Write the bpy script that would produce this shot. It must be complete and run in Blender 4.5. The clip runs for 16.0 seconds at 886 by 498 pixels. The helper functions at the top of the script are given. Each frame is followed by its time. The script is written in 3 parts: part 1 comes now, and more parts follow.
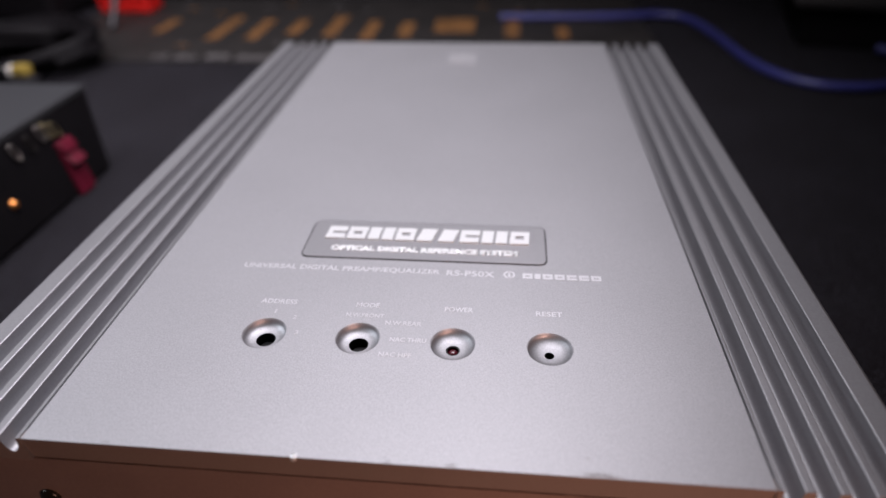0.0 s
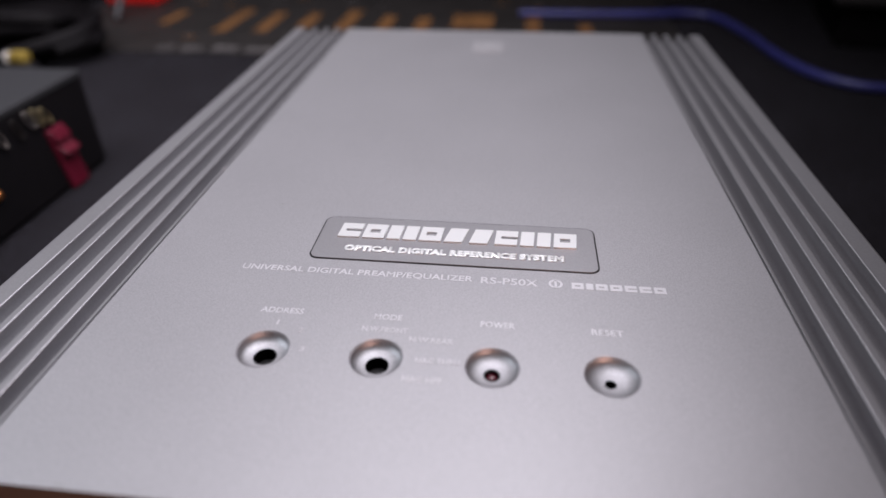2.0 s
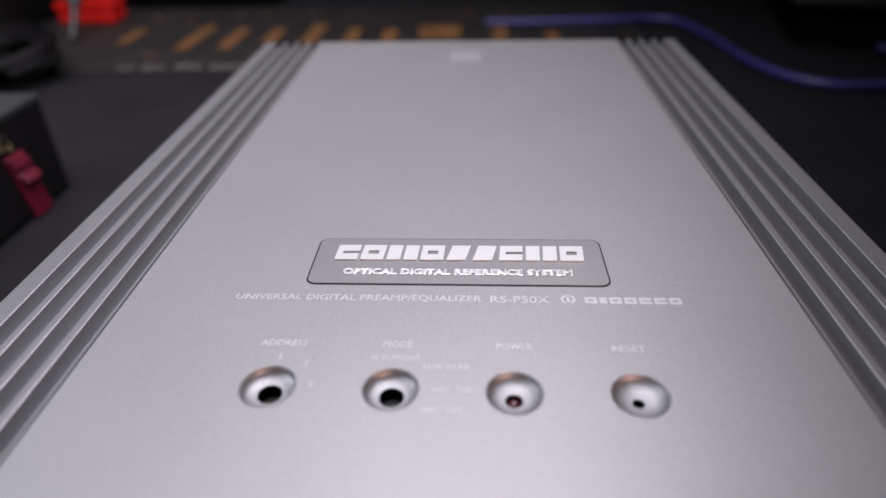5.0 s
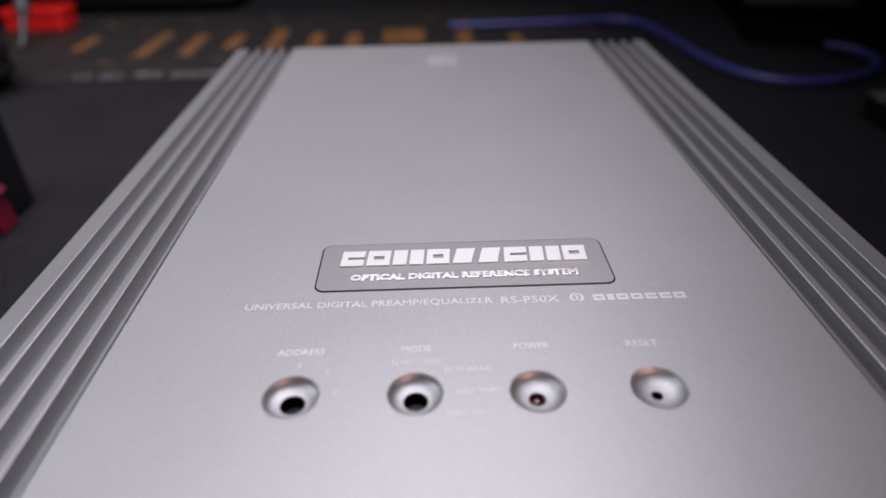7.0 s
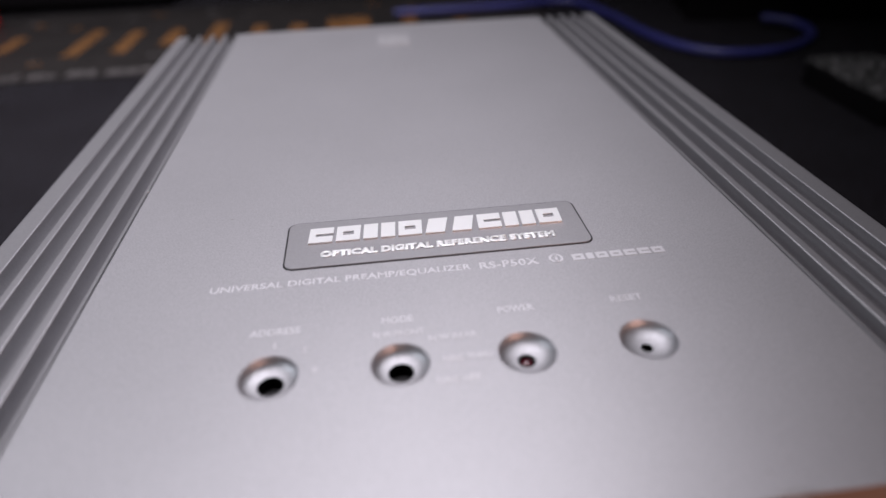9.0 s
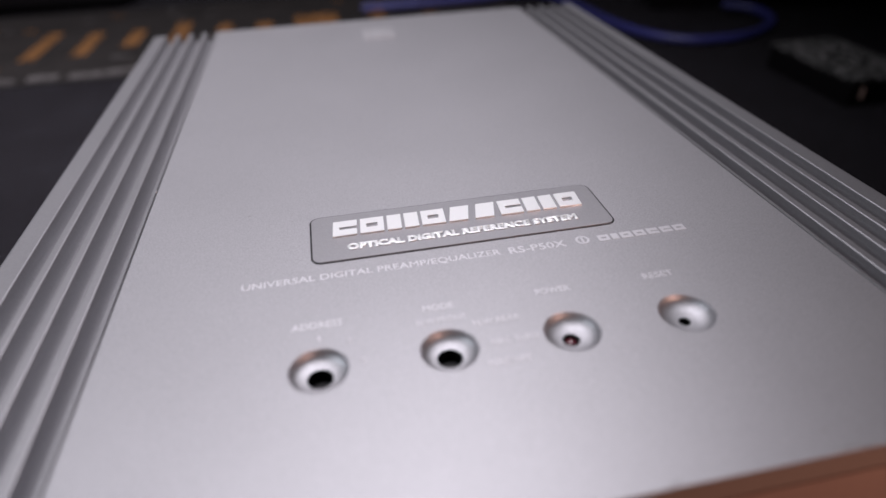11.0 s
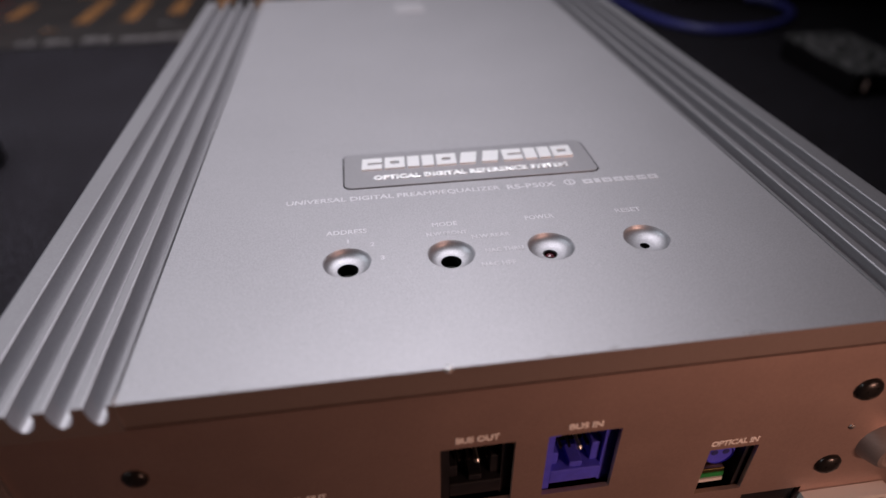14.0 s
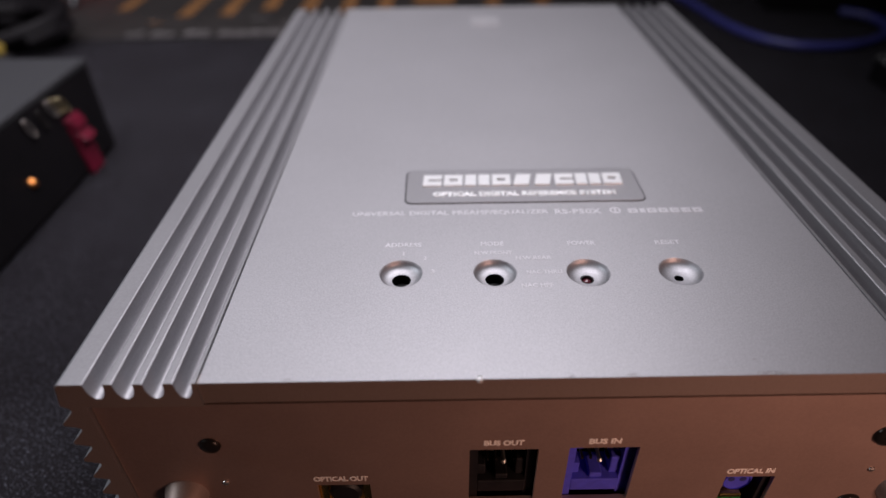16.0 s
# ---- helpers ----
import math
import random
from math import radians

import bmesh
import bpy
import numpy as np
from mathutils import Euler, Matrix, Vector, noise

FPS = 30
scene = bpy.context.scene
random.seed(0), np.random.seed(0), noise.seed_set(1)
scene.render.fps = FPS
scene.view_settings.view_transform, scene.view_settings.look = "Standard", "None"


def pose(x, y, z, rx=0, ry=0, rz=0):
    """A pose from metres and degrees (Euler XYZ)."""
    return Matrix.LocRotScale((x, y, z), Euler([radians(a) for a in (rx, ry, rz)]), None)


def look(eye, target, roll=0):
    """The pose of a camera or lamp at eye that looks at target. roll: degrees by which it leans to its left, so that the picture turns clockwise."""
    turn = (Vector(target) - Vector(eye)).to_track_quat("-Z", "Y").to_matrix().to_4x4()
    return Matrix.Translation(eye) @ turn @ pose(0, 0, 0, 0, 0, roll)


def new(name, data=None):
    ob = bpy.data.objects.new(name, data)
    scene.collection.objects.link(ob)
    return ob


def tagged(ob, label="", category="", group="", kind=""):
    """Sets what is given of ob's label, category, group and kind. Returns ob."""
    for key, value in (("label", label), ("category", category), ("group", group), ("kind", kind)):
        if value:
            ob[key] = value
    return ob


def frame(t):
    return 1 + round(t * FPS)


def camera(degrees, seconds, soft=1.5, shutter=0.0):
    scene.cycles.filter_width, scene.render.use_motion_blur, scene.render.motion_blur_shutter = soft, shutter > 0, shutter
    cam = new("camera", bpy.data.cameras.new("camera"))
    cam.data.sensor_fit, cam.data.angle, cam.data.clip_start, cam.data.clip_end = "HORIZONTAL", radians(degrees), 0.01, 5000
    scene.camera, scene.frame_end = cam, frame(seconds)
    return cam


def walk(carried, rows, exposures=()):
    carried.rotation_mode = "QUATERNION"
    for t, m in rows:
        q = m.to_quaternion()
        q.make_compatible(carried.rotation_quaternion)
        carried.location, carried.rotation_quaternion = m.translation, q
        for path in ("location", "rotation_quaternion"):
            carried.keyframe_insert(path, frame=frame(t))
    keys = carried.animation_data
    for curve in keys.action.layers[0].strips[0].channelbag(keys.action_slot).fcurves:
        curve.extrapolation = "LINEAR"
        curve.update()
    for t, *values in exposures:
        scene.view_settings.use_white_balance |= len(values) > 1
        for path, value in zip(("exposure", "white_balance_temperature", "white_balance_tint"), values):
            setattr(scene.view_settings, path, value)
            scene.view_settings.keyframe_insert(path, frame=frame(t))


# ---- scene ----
cam = camera(71.3, 16.0)
PATH = [
    (0, (0.02306, -0.07648, 0.17549), (-0.1578, 1.5539, -0.9679), -1.55),
    (0.5, (0.02300, -0.07110, 0.17140), (-0.1764, 1.5565, -0.9669), -1.65),
    (1, (0.01762, -0.06572, 0.16510), (-0.1620, 1.5762, -0.9630), -0.76),
    (1.5, (0.01659, -0.05971, 0.16134), (-0.1991, 1.5767, -0.9682), -0.94),
    (2, (0.01376, -0.05502, 0.15908), (-0.1873, 1.5849, -0.9693), -0.82),
    (2.5, (0.01191, -0.05128, 0.15902), (-0.1831, 1.5877, -0.9699), -0.74),
    (3, (0.01131, -0.05022, 0.15782), (-0.1781, 1.5936, -0.9657), -0.85),
    (3.5, (0.01129, -0.04926, 0.15708), (-0.1802, 1.5994, -0.9584), -1.25),
    (4, (0.00874, -0.04867, 0.15684), (-0.1512, 1.6056, -0.9544), -1.26),
    (6.5, (-0.00373, -0.04971, 0.15858), (-0.0137, 1.6218, -0.9389), -1.47),
    (7, (-0.00737, -0.04988, 0.15859), (0.0233, 1.6191, -0.9410), -1.12),
    (7.5, (-0.00705, -0.04831, 0.15621), (0.0496, 1.6143, -0.9529), -1.55),
    (8, (-0.00804, -0.04852, 0.15364), (0.0855, 1.6111, -0.9568), -1.56),
    (8.5, (-0.00868, -0.04979, 0.15062), (0.1248, 1.6053, -0.9619), -1.61),
    (9, (-0.01204, -0.04858, 0.15030), (0.1625, 1.6012, -0.9641), -1.93),
    (11.5, (-0.03019, -0.04784, 0.14840), (0.2699, 1.5770, -0.9801), -2.23),
    (12, (-0.03166, -0.04838, 0.14506), (0.2662, 1.5787, -0.9804), -2.42),
    (12.5, (-0.03055, -0.05532, 0.14118), (0.2641, 1.5737, -0.9826), -2.24),
    (13, (-0.03188, -0.06077, 0.14515), (0.2537, 1.5467, -1.0120), -1.48),
    (13.5, (-0.02884, -0.06903, 0.15137), (0.2048, 1.5443, -1.0097), -1.51),
    (14, (-0.02983, -0.08065, 0.15383), (0.1914, 1.5317, -1.0083), -0.47),
    (14.5, (-0.02916, -0.08576, 0.15858), (0.1448, 1.5254, -1.0160), -0.23),
    (15, (-0.02956, -0.08787, 0.16272), (0.0911, 1.5212, -1.0204), 0.04),
    (15.5, (-0.02915, -0.08921, 0.16582), (0.0281, 1.5268, -1.0137), -0.43),
    (16, (-0.02536, -0.08949, 0.16830), (-0.0240, 1.5226, -1.0166), -0.83),
]
walk(cam, [(t, look(eye, target, roll)) for t, eye, target, roll in PATH],
     exposures=[(0, 0.20), (0.5, 0.12), (1.5, 0.03), (3, 0.0), (16, 0.0)])
from mathutils.geometry import tessellate_polygon

cam.data.dof.use_dof = True
cam.data.dof.focus_distance = 0.156
cam.data.dof.aperture_fstop = 6.3

# ---- world and light ----
world = bpy.data.worlds.new("room_dark")
scene.world = world
world.use_nodes = True
world.node_tree.nodes["Background"].inputs[0].default_value = (0.5, 0.55, 0.7, 1)
world.node_tree.nodes["Background"].inputs[1].default_value = 0.02


def lamp(name, eye, target, wide, deep, power, colour, beam=180):
    """An area lamp whose long side lies along x."""
    data = bpy.data.lights.new(name, "AREA")
    data.shape, data.size, data.size_y = "RECTANGLE", wide, deep
    data.energy, data.color, data.spread = power, colour, radians(beam)
    ob = new(name, data)
    back = (Vector(eye) - Vector(target)).normalized()
    across = Vector((0, 1, 0)).cross(back).normalized()
    up = back.cross(across)
    ob.matrix_world = Matrix.Translation(eye) @ Matrix((across, up, back)).transposed().to_4x4()
    return ob


lamp("strip_lamp_light", (-0.235, 0.225, 0.57), (-0.480, 0.384, 0.083), 0.826, 0.36, 4.95, (0.970, 0.93, 1.0), 137)
# unseen warm fill, added to light the front panel and dishes
lamp("warm_front_fill", (0.185, -0.260, 0.115), (0.04, 0.0, 0.045), 0.07, 0.07, 0.104, (1.0, 0.56, 0.43), 75)
# unseen cool fill, added to brighten the near floor and left fins
lamp("cool_left_fill", (-0.80, 0.015, 0.48), (-0.16, -0.03, 0.0), 0.20, 0.20, 0.36, (0.86, 0.92, 1.0), 60)


# ---- materials ----
def material(name, colour, rough=0.5, metal=0.0, grain=0.0, grain_size=400.0, bump=0.0, stain=0.0, stain_size=18.0,
             spec=0.5, coat=0.0, rough_var=0.0):
    """A surface with fine grain, broad stains and relief; sizes are cycles a metre."""
    m = bpy.data.materials.new(name)
    m.use_nodes = True
    t = m.node_tree
    n, l = t.nodes, t.links
    b = n["Principled BSDF"]
    b.inputs["Roughness"].default_value = rough
    b.inputs["Metallic"].default_value = metal
    b.inputs["Specular IOR Level"].default_value = spec
    b.inputs["Coat Weight"].default_value = coat
    b.inputs["Base Color"].default_value = (*colour, 1)
    co = n.new("ShaderNodeTexCoord")
    fine = n.new("ShaderNodeTexNoise")
    fine.inputs["Scale"].default_value, fine.inputs["Detail"].default_value = grain_size, 3
    l.new(co.outputs["Object"], fine.inputs["Vector"])
    broad = n.new("ShaderNodeTexNoise")
    broad.inputs["Scale"].default_value, broad.inputs["Detail"].default_value = stain_size, 5
    l.new(co.outputs["Object"], broad.inputs["Vector"])
    if grain or stain:
        last = None
        for tex, amount in ((fine, grain), (broad, stain)):
            if not amount:
                continue
            ramp = n.new("ShaderNodeMapRange")
            ramp.inputs["From Min"].default_value, ramp.inputs["From Max"].default_value = 0.3, 0.7
            ramp.inputs["To Min"].default_value, ramp.inputs["To Max"].default_value = 1 - amount, 1 + amount
            l.new(tex.outputs["Fac"], ramp.inputs["Value"])
            mix = n.new("ShaderNodeMix")
            mix.data_type, mix.blend_type = "RGBA", "MULTIPLY"
            mix.inputs["Factor"].default_value = 1
            if last is None:
                mix.inputs["A"].default_value = (*colour, 1)
            else:
                l.new(last, mix.inputs["A"])
            l.new(ramp.outputs["Result"], mix.inputs["B"])
            last = mix.outputs["Result"]
        l.new(last, b.inputs["Base Color"])
    if rough_var:
        ramp = n.new("ShaderNodeMapRange")
        ramp.inputs["From Min"].default_value, ramp.inputs["From Max"].default_value = 0.3, 0.7
        ramp.inputs["To Min"].default_value, ramp.inputs["To Max"].default_value = rough - rough_var, rough + rough_var
        l.new(broad.outputs["Fac"], ramp.inputs["Value"])
        l.new(ramp.outputs["Result"], b.inputs["Roughness"])
    if bump:
        bn = n.new("ShaderNodeBump")
        bn.inputs["Strength"].default_value = 1.0
        bn.inputs["Distance"].default_value = bump
        l.new(fine.outputs["Fac"], bn.inputs["Height"])
        l.new(bn.outputs["Normal"], b.inputs["Normal"])
    return m


def speckled(name, dark, light, scale, cover):
    """Dark fibre mat with scattered pale flecks."""
    m = material(name, dark, rough=0.9, spec=0.12)
    t = m.node_tree
    n, l = t.nodes, t.links
    b = n["Principled BSDF"]
    co = n.new("ShaderNodeTexCoord")
    a = n.new("ShaderNodeTexNoise")
    a.inputs["Scale"].default_value, a.inputs["Detail"].default_value = scale, 2
    c = n.new("ShaderNodeTexNoise")
    c.inputs["Scale"].default_value, c.inputs["Detail"].default_value = 22, 4
    mul = n.new("ShaderNodeMapRange")
    mul.inputs["From Min"].default_value, mul.inputs["From Max"].default_value = cover, cover + 0.14
    for x in (a, c):
        l.new(co.outputs["Object"], x.inputs["Vector"])
    l.new(a.outputs["Fac"], mul.inputs["Value"])
    worn = n.new("ShaderNodeMapRange")
    worn.inputs["From Min"].default_value, worn.inputs["From Max"].default_value = 0.3, 0.7
    worn.inputs["To Min"].default_value, worn.inputs["To Max"].default_value = 0.55, 1.0
    l.new(c.outputs["Fac"], worn.inputs["Value"])
    prod = n.new("ShaderNodeMath")
    prod.operation = "MULTIPLY"
    l.new(mul.outputs["Result"], prod.inputs[0])
    l.new(worn.outputs["Result"], prod.inputs[1])
    mix = n.new("ShaderNodeMix")
    mix.data_type = "RGBA"
    mix.inputs["A"].default_value, mix.inputs["B"].default_value = (*dark, 1), (*light, 1)
    l.new(prod.outputs["Value"], mix.inputs["Factor"])
    l.new(mix.outputs["Result"], b.inputs["Base Color"])
    bn = n.new("ShaderNodeBump")
    bn.inputs["Distance"].default_value = 0.0006
    l.new(a.outputs["Fac"], bn.inputs["Height"])
    l.new(bn.outputs["Normal"], b.inputs["Normal"])
    return m


MAT = {
    "plate": material("blasted_silver_aluminium", (0.445, 0.438, 0.460), 0.525, 0.90, grain=0.13, grain_size=2900, bump=0.00005,
                      stain=0.02, stain_size=30),
    "rail": material("anodised_silver_aluminium", (0.385, 0.379, 0.398), 0.47, 0.86, grain=0.05, grain_size=1800, bump=0.00001, stain=0.04),
    "panel": material("satin_copper_plating", (0.50, 0.345, 0.295), 0.50, 0.75, grain=0.04, grain_size=1500, bump=0.000008, stain=0.08, stain_size=40),
    "white": material("silver_white_lettering", (0.97, 0.97, 0.98), 0.46, 0.75, spec=0.8),
    "print": material("pale_grey_print", (0.72, 0.71, 0.74), 0.50, 0.86),
    "faint_print": material("faint_grey_print", (0.64, 0.63, 0.655), 0.52, 0.84),
    "tan_print": material("pale_panel_print", (0.80, 0.74, 0.69), 0.5),
    # warm shade of the front faces put into a brown; terminal cups share it
    "edge": material("front_shade_metal", (0.33, 0.255, 0.225), 0.52, 0.5, grain=0.06, grain_size=1800, stain=0.06),
    "badge": material("grey_badge_metal", (0.40, 0.393, 0.413), 0.48, 0.88, grain=0.05, grain_size=2500, bump=0.00002, stain=0.04),
    "black": material("black_plastic", (0.012, 0.011, 0.013), 0.45, grain=0.2, grain_size=300),
    # near-black: the shade in bores, slots and sockets is put into this colour
    "hole": material("cavity_shade_black", (0.004, 0.004, 0.004), 0.7, spec=0.1),
    "blue": material("violet_blue_plastic", (0.085, 0.085, 0.62), 0.4, grain=0.08, grain_size=500),
    "bolt": material("blackened_steel", (0.035, 0.03, 0.028), 0.28, 0.6, stain=0.1),
    "nickel_pin": material("bright_contact_nickel", (0.9, 0.87, 0.82), 0.4, 1.0),
    "gold": material("gold_plating", (0.85, 0.62, 0.22), 0.25, 1.0, stain=0.06),
    "brass": material("aged_brass", (0.50, 0.42, 0.26), 0.38, 1.0, stain=0.2, stain_size=150),
    "pale": material("pale_silver_label", (0.505, 0.496, 0.515), 0.55, 0.88, stain=0.12, stain_size=190),
    "yellow": material("yellow_plastic", (0.27, 0.19, 0.04), 0.4, stain=0.1, stain_size=60),
    "nickel": material("dull_nickel", (0.40, 0.36, 0.34), 0.45, 1.0, stain=0.1, stain_size=120),
    "worn": material("worn_dull_metal", (0.42, 0.41, 0.42), 0.7, 0.9, grain=0.3, grain_size=1500),
    "led": material("dark_red_lens", (0.10, 0.01, 0.02), 0.12, coat=1.0),
    "green": material("green_circuit_board", (0.02, 0.22, 0.05), 0.4, stain=0.2, stain_size=200),
    "ivory": material("ivory_plastic", (0.72, 0.68, 0.64), 0.45, stain=0.05),
    "amp_top": material("grey_painted_sheet_steel", (0.038, 0.038, 0.042), 0.5, 0.3, grain=0.06, grain_size=800, stain=0.08),
    "amp_side": material("black_painted_steel", (0.005, 0.0042, 0.005), 0.55, grain=0.15, stain=0.2, spec=0.12),
    "pink": material("crimson_plastic", (0.10, 0.004, 0.016), 0.4, stain=0.15, stain_size=80),
    "red": material("red_plastic", (0.52, 0.010, 0.008), 0.35, stain=0.1, stain_size=60),
    "amber": material("copper_strand", (0.9, 0.34, 0.10), 0.38, 1.0),
    "cable": material("blue_rubber_sheath", (0.034, 0.036, 0.165), 0.42, grain=0.1, grain_size=600, stain=0.15, stain_size=40),
    "mat_print": material("dark_printed_board", (0.015, 0.0125, 0.012), 0.6, grain=0.15, grain_size=300, stain=0.3, stain_size=25),
    "orange": material("orange_print", (0.15, 0.068, 0.022), 0.6, stain=0.6, stain_size=110),
    "grey_print": material("grey_print", (0.085, 0.077, 0.078), 0.6, stain=0.3, stain_size=70),
    "charcoal": material("charcoal_plastic", (0.045, 0.041, 0.041), 0.5, grain=0.15, stain=0.2),
    "speck_grey": speckled("grey_flecked_plastic", (0.024, 0.024, 0.024), (0.36, 0.345, 0.345), 420, 0.52),
    "floor": speckled("dark_fibre_mat", (0.0076, 0.0062, 0.0078), (0.105, 0.106, 0.130), 1350, 0.56),
    "wall": material("warm_bounce_wall", (0.30, 0.17, 0.11), 0.8, stain=0.15, stain_size=3),
    "dim": material("grey_room_wall", (0.08, 0.08, 0.085), 0.8, stain=0.15, stain_size=3),
}


# ---- building helpers ----
def part(name, bm, mat, parent=None, label="", smooth=False, at=None, crease=0.6):
    """Links a bmesh as one mesh object, under parent where there is one."""
    me = bpy.data.meshes.new(name)
    bmesh.ops.recalc_face_normals(bm, faces=bm.faces)
    if smooth:
        for f in bm.faces:
            f.smooth = True
        for e in bm.edges:
            if len(e.link_faces) == 2 and e.calc_face_angle(0) > crease:
                e.smooth = False
    bm.to_mesh(me)
    bm.free()
    me.materials.append(MAT[mat])
    ob = new(name, me)
    ob.parent = parent
    if at is not None:
        ob.matrix_basis = at
    if label:
        tagged(ob, label)
    return ob


def thing(name, label, category, at=(0, 0, 0), rz=0, group=""):
    ob = new(name)
    ob.empty_display_size = 0.01
    ob.matrix_world = pose(*at, 0, 0, rz)
    return tagged(ob, label, category, group)


def box(lo, hi, bevel=0.0, segments=2):
    bm = bmesh.new()
    bmesh.ops.create_cube(bm, size=1)
    s = [hi[i] - lo[i] for i in range(3)]
    c = [(hi[i] + lo[i]) / 2 for i in range(3)]
    bmesh.ops.transform(bm, matrix=Matrix.Translation(c) @ Matrix.Diagonal((*s, 1)), verts=bm.verts)
    if bevel:
        bmesh.ops.bevel(bm, geom=bm.edges[:], offset=bevel, segments=segments, profile=0.5, affect="EDGES")
    return bm


def merge(*parts):
    """One bmesh out of several."""
    out = bmesh.new()
    for p in parts:
        me = bpy.data.meshes.new("tmp")
        p.to_mesh(me)
        p.free()
        out.from_mesh(me)
        bpy.data.meshes.remove(me)
    return out


def lathe(profile, steps=40, m=None, close=False):
    """A profile of (radius, height) turned about z."""
    bm = bmesh.new()
    rings = []
    for r, z in profile:
        if r < 1e-7:
            rings.append([bm.verts.new((0, 0, z))])
        else:
            rings.append([bm.verts.new((r * math.cos(2 * math.pi * k / steps), r * math.sin(2 * math.pi * k / steps), z)) for k in range(steps)])
    for a, b in zip(rings, rings[1:]):
        for k in range(steps):
            j = (k + 1) % steps
            if len(a) == 1:
                bm.faces.new((a[0], b[k], b[j]))
            elif len(b) == 1:
                bm.faces.new((a[k], b[0], a[j]))
            else:
                bm.faces.new((a[k], b[k], b[j], a[j]))
    if m:
        bmesh.ops.transform(bm, matrix=m, verts=bm.verts)
    return bm


def extrude_profile(points, y0, y1):
    """A closed outline in x, z drawn out along y."""
    bm = bmesh.new()
    a = [bm.verts.new((x, y0, z)) for x, z in points]
    b = [bm.verts.new((x, y1, z)) for x, z in points]
    n = len(points)
    for k in range(n):
        bm.faces.new((a[k], a[(k + 1) % n], b[(k + 1) % n], b[k]))
    for tri in tessellate_polygon([[Vector((x, z, 0)) for x, z in points]]):
        bm.faces.new([a[i] for i in tri])
        bm.faces.new([b[i] for i in tri])
    return bm


def holed_panel(x0, x1, z0, z1, holes, y0, y1):
    """An upright sheet with rectangular openings (x0, x1, z0, z1) right through it."""
    xs = sorted({x0, x1, *[h[0] for h in holes], *[h[1] for h in holes]})
    zs = sorted({z0, z1, *[h[2] for h in holes], *[h[3] for h in holes]})
    bm = bmesh.new()
    grid = {(i, j): bm.verts.new((x, y0, z)) for i, x in enumerate(xs) for j, z in enumerate(zs)}
    faces = []
    for i in range(len(xs) - 1):
        for j in range(len(zs) - 1):
            cx, cz = (xs[i] + xs[i + 1]) / 2, (zs[j] + zs[j + 1]) / 2
            if not any(h[0] < cx < h[1] and h[2] < cz < h[3] for h in holes):
                faces.append(bm.faces.new((grid[i, j], grid[i + 1, j], grid[i + 1, j + 1], grid[i, j + 1])))
    got = bmesh.ops.extrude_face_region(bm, geom=faces)
    bmesh.ops.translate(bm, vec=(0, y1 - y0, 0), verts=[v for v in got["geom"] if isinstance(v, bmesh.types.BMVert)])
    bmesh.ops.delete(bm, geom=[v for v in bm.verts if not v.link_faces], context="VERTS")
    return bm


def tube(points, radius, steps=10, closed_ends=True, smooth_steps=6):
    """A round cord along a smooth line through the points."""
    pts = [Vector(p) for p in points]
    line = []
    for i in range(len(pts) - 1):
        p0, p1, p2, p3 = pts[max(i - 1, 0)], pts[i], pts[i + 1], pts[min(i + 2, len(pts) - 1)]
        for k in range(smooth_steps):
            t = k / smooth_steps
            line.append(0.5 * ((2 * p1) + (p2 - p0) * t + (2 * p0 - 5 * p1 + 4 * p2 - p3) * t * t + (3 * p1 - p0 - 3 * p2 + p3) * t ** 3))
    line.append(pts[-1])
    bm = bmesh.new()
    rings = []
    for i, p in enumerate(line):
        d = (line[min(i + 1, len(line) - 1)] - line[max(i - 1, 0)]).normalized()
        side = d.cross(Vector((0, 0, 1)))
        side = side.normalized() if side.length > 1e-4 else Vector((1, 0, 0))
        up = side.cross(d)
        rings.append([bm.verts.new(p + radius * (math.cos(2 * math.pi * k / steps) * side + math.sin(2 * math.pi * k / steps) * up)) for k in range(steps)])
    for a, b in zip(rings, rings[1:]):
        for k in range(steps):
            j = (k + 1) % steps
            bm.faces.new((a[k], a[j], b[j], b[k]))
    if closed_ends:
        bm.faces.new(rings[0])
        bm.faces.new(rings[-1][::-1])
    return bm


def lettering(body, width, height, depth, slant=0.0, bold=0.012):
    """Text as a bmesh that fills width x height from its lower left corner, raised by depth."""
    cu = bpy.data.curves.new("text", "FONT")
    cu.body, cu.extrude, cu.shear = body, 0.02, slant
    cu.resolution_u, cu.bevel_depth, cu.bevel_resolution = 3, bold, 0
    ob = new("text_tmp", cu)
    bpy.context.view_layer.update()
    me = bpy.data.meshes.new_from_object(ob.evaluated_get(bpy.context.evaluated_depsgraph_get()))
    bpy.data.objects.remove(ob)
    bpy.data.curves.remove(cu)
    bm = bmesh.new()
    bm.from_mesh(me)
    bpy.data.meshes.remove(me)
    lo = [min(v.co[i] for v in bm.verts) for i in range(3)]
    hi = [max(v.co[i] for v in bm.verts) for i in range(3)]
    for v in bm.verts:
        v.co = Vector(((v.co.x - lo[0]) / (hi[0] - lo[0]) * width, (v.co.y - lo[1]) / (hi[1] - lo[1]) * height,
                       (v.co.z - lo[2]) / (hi[2] - lo[2]) * depth))
    return bm


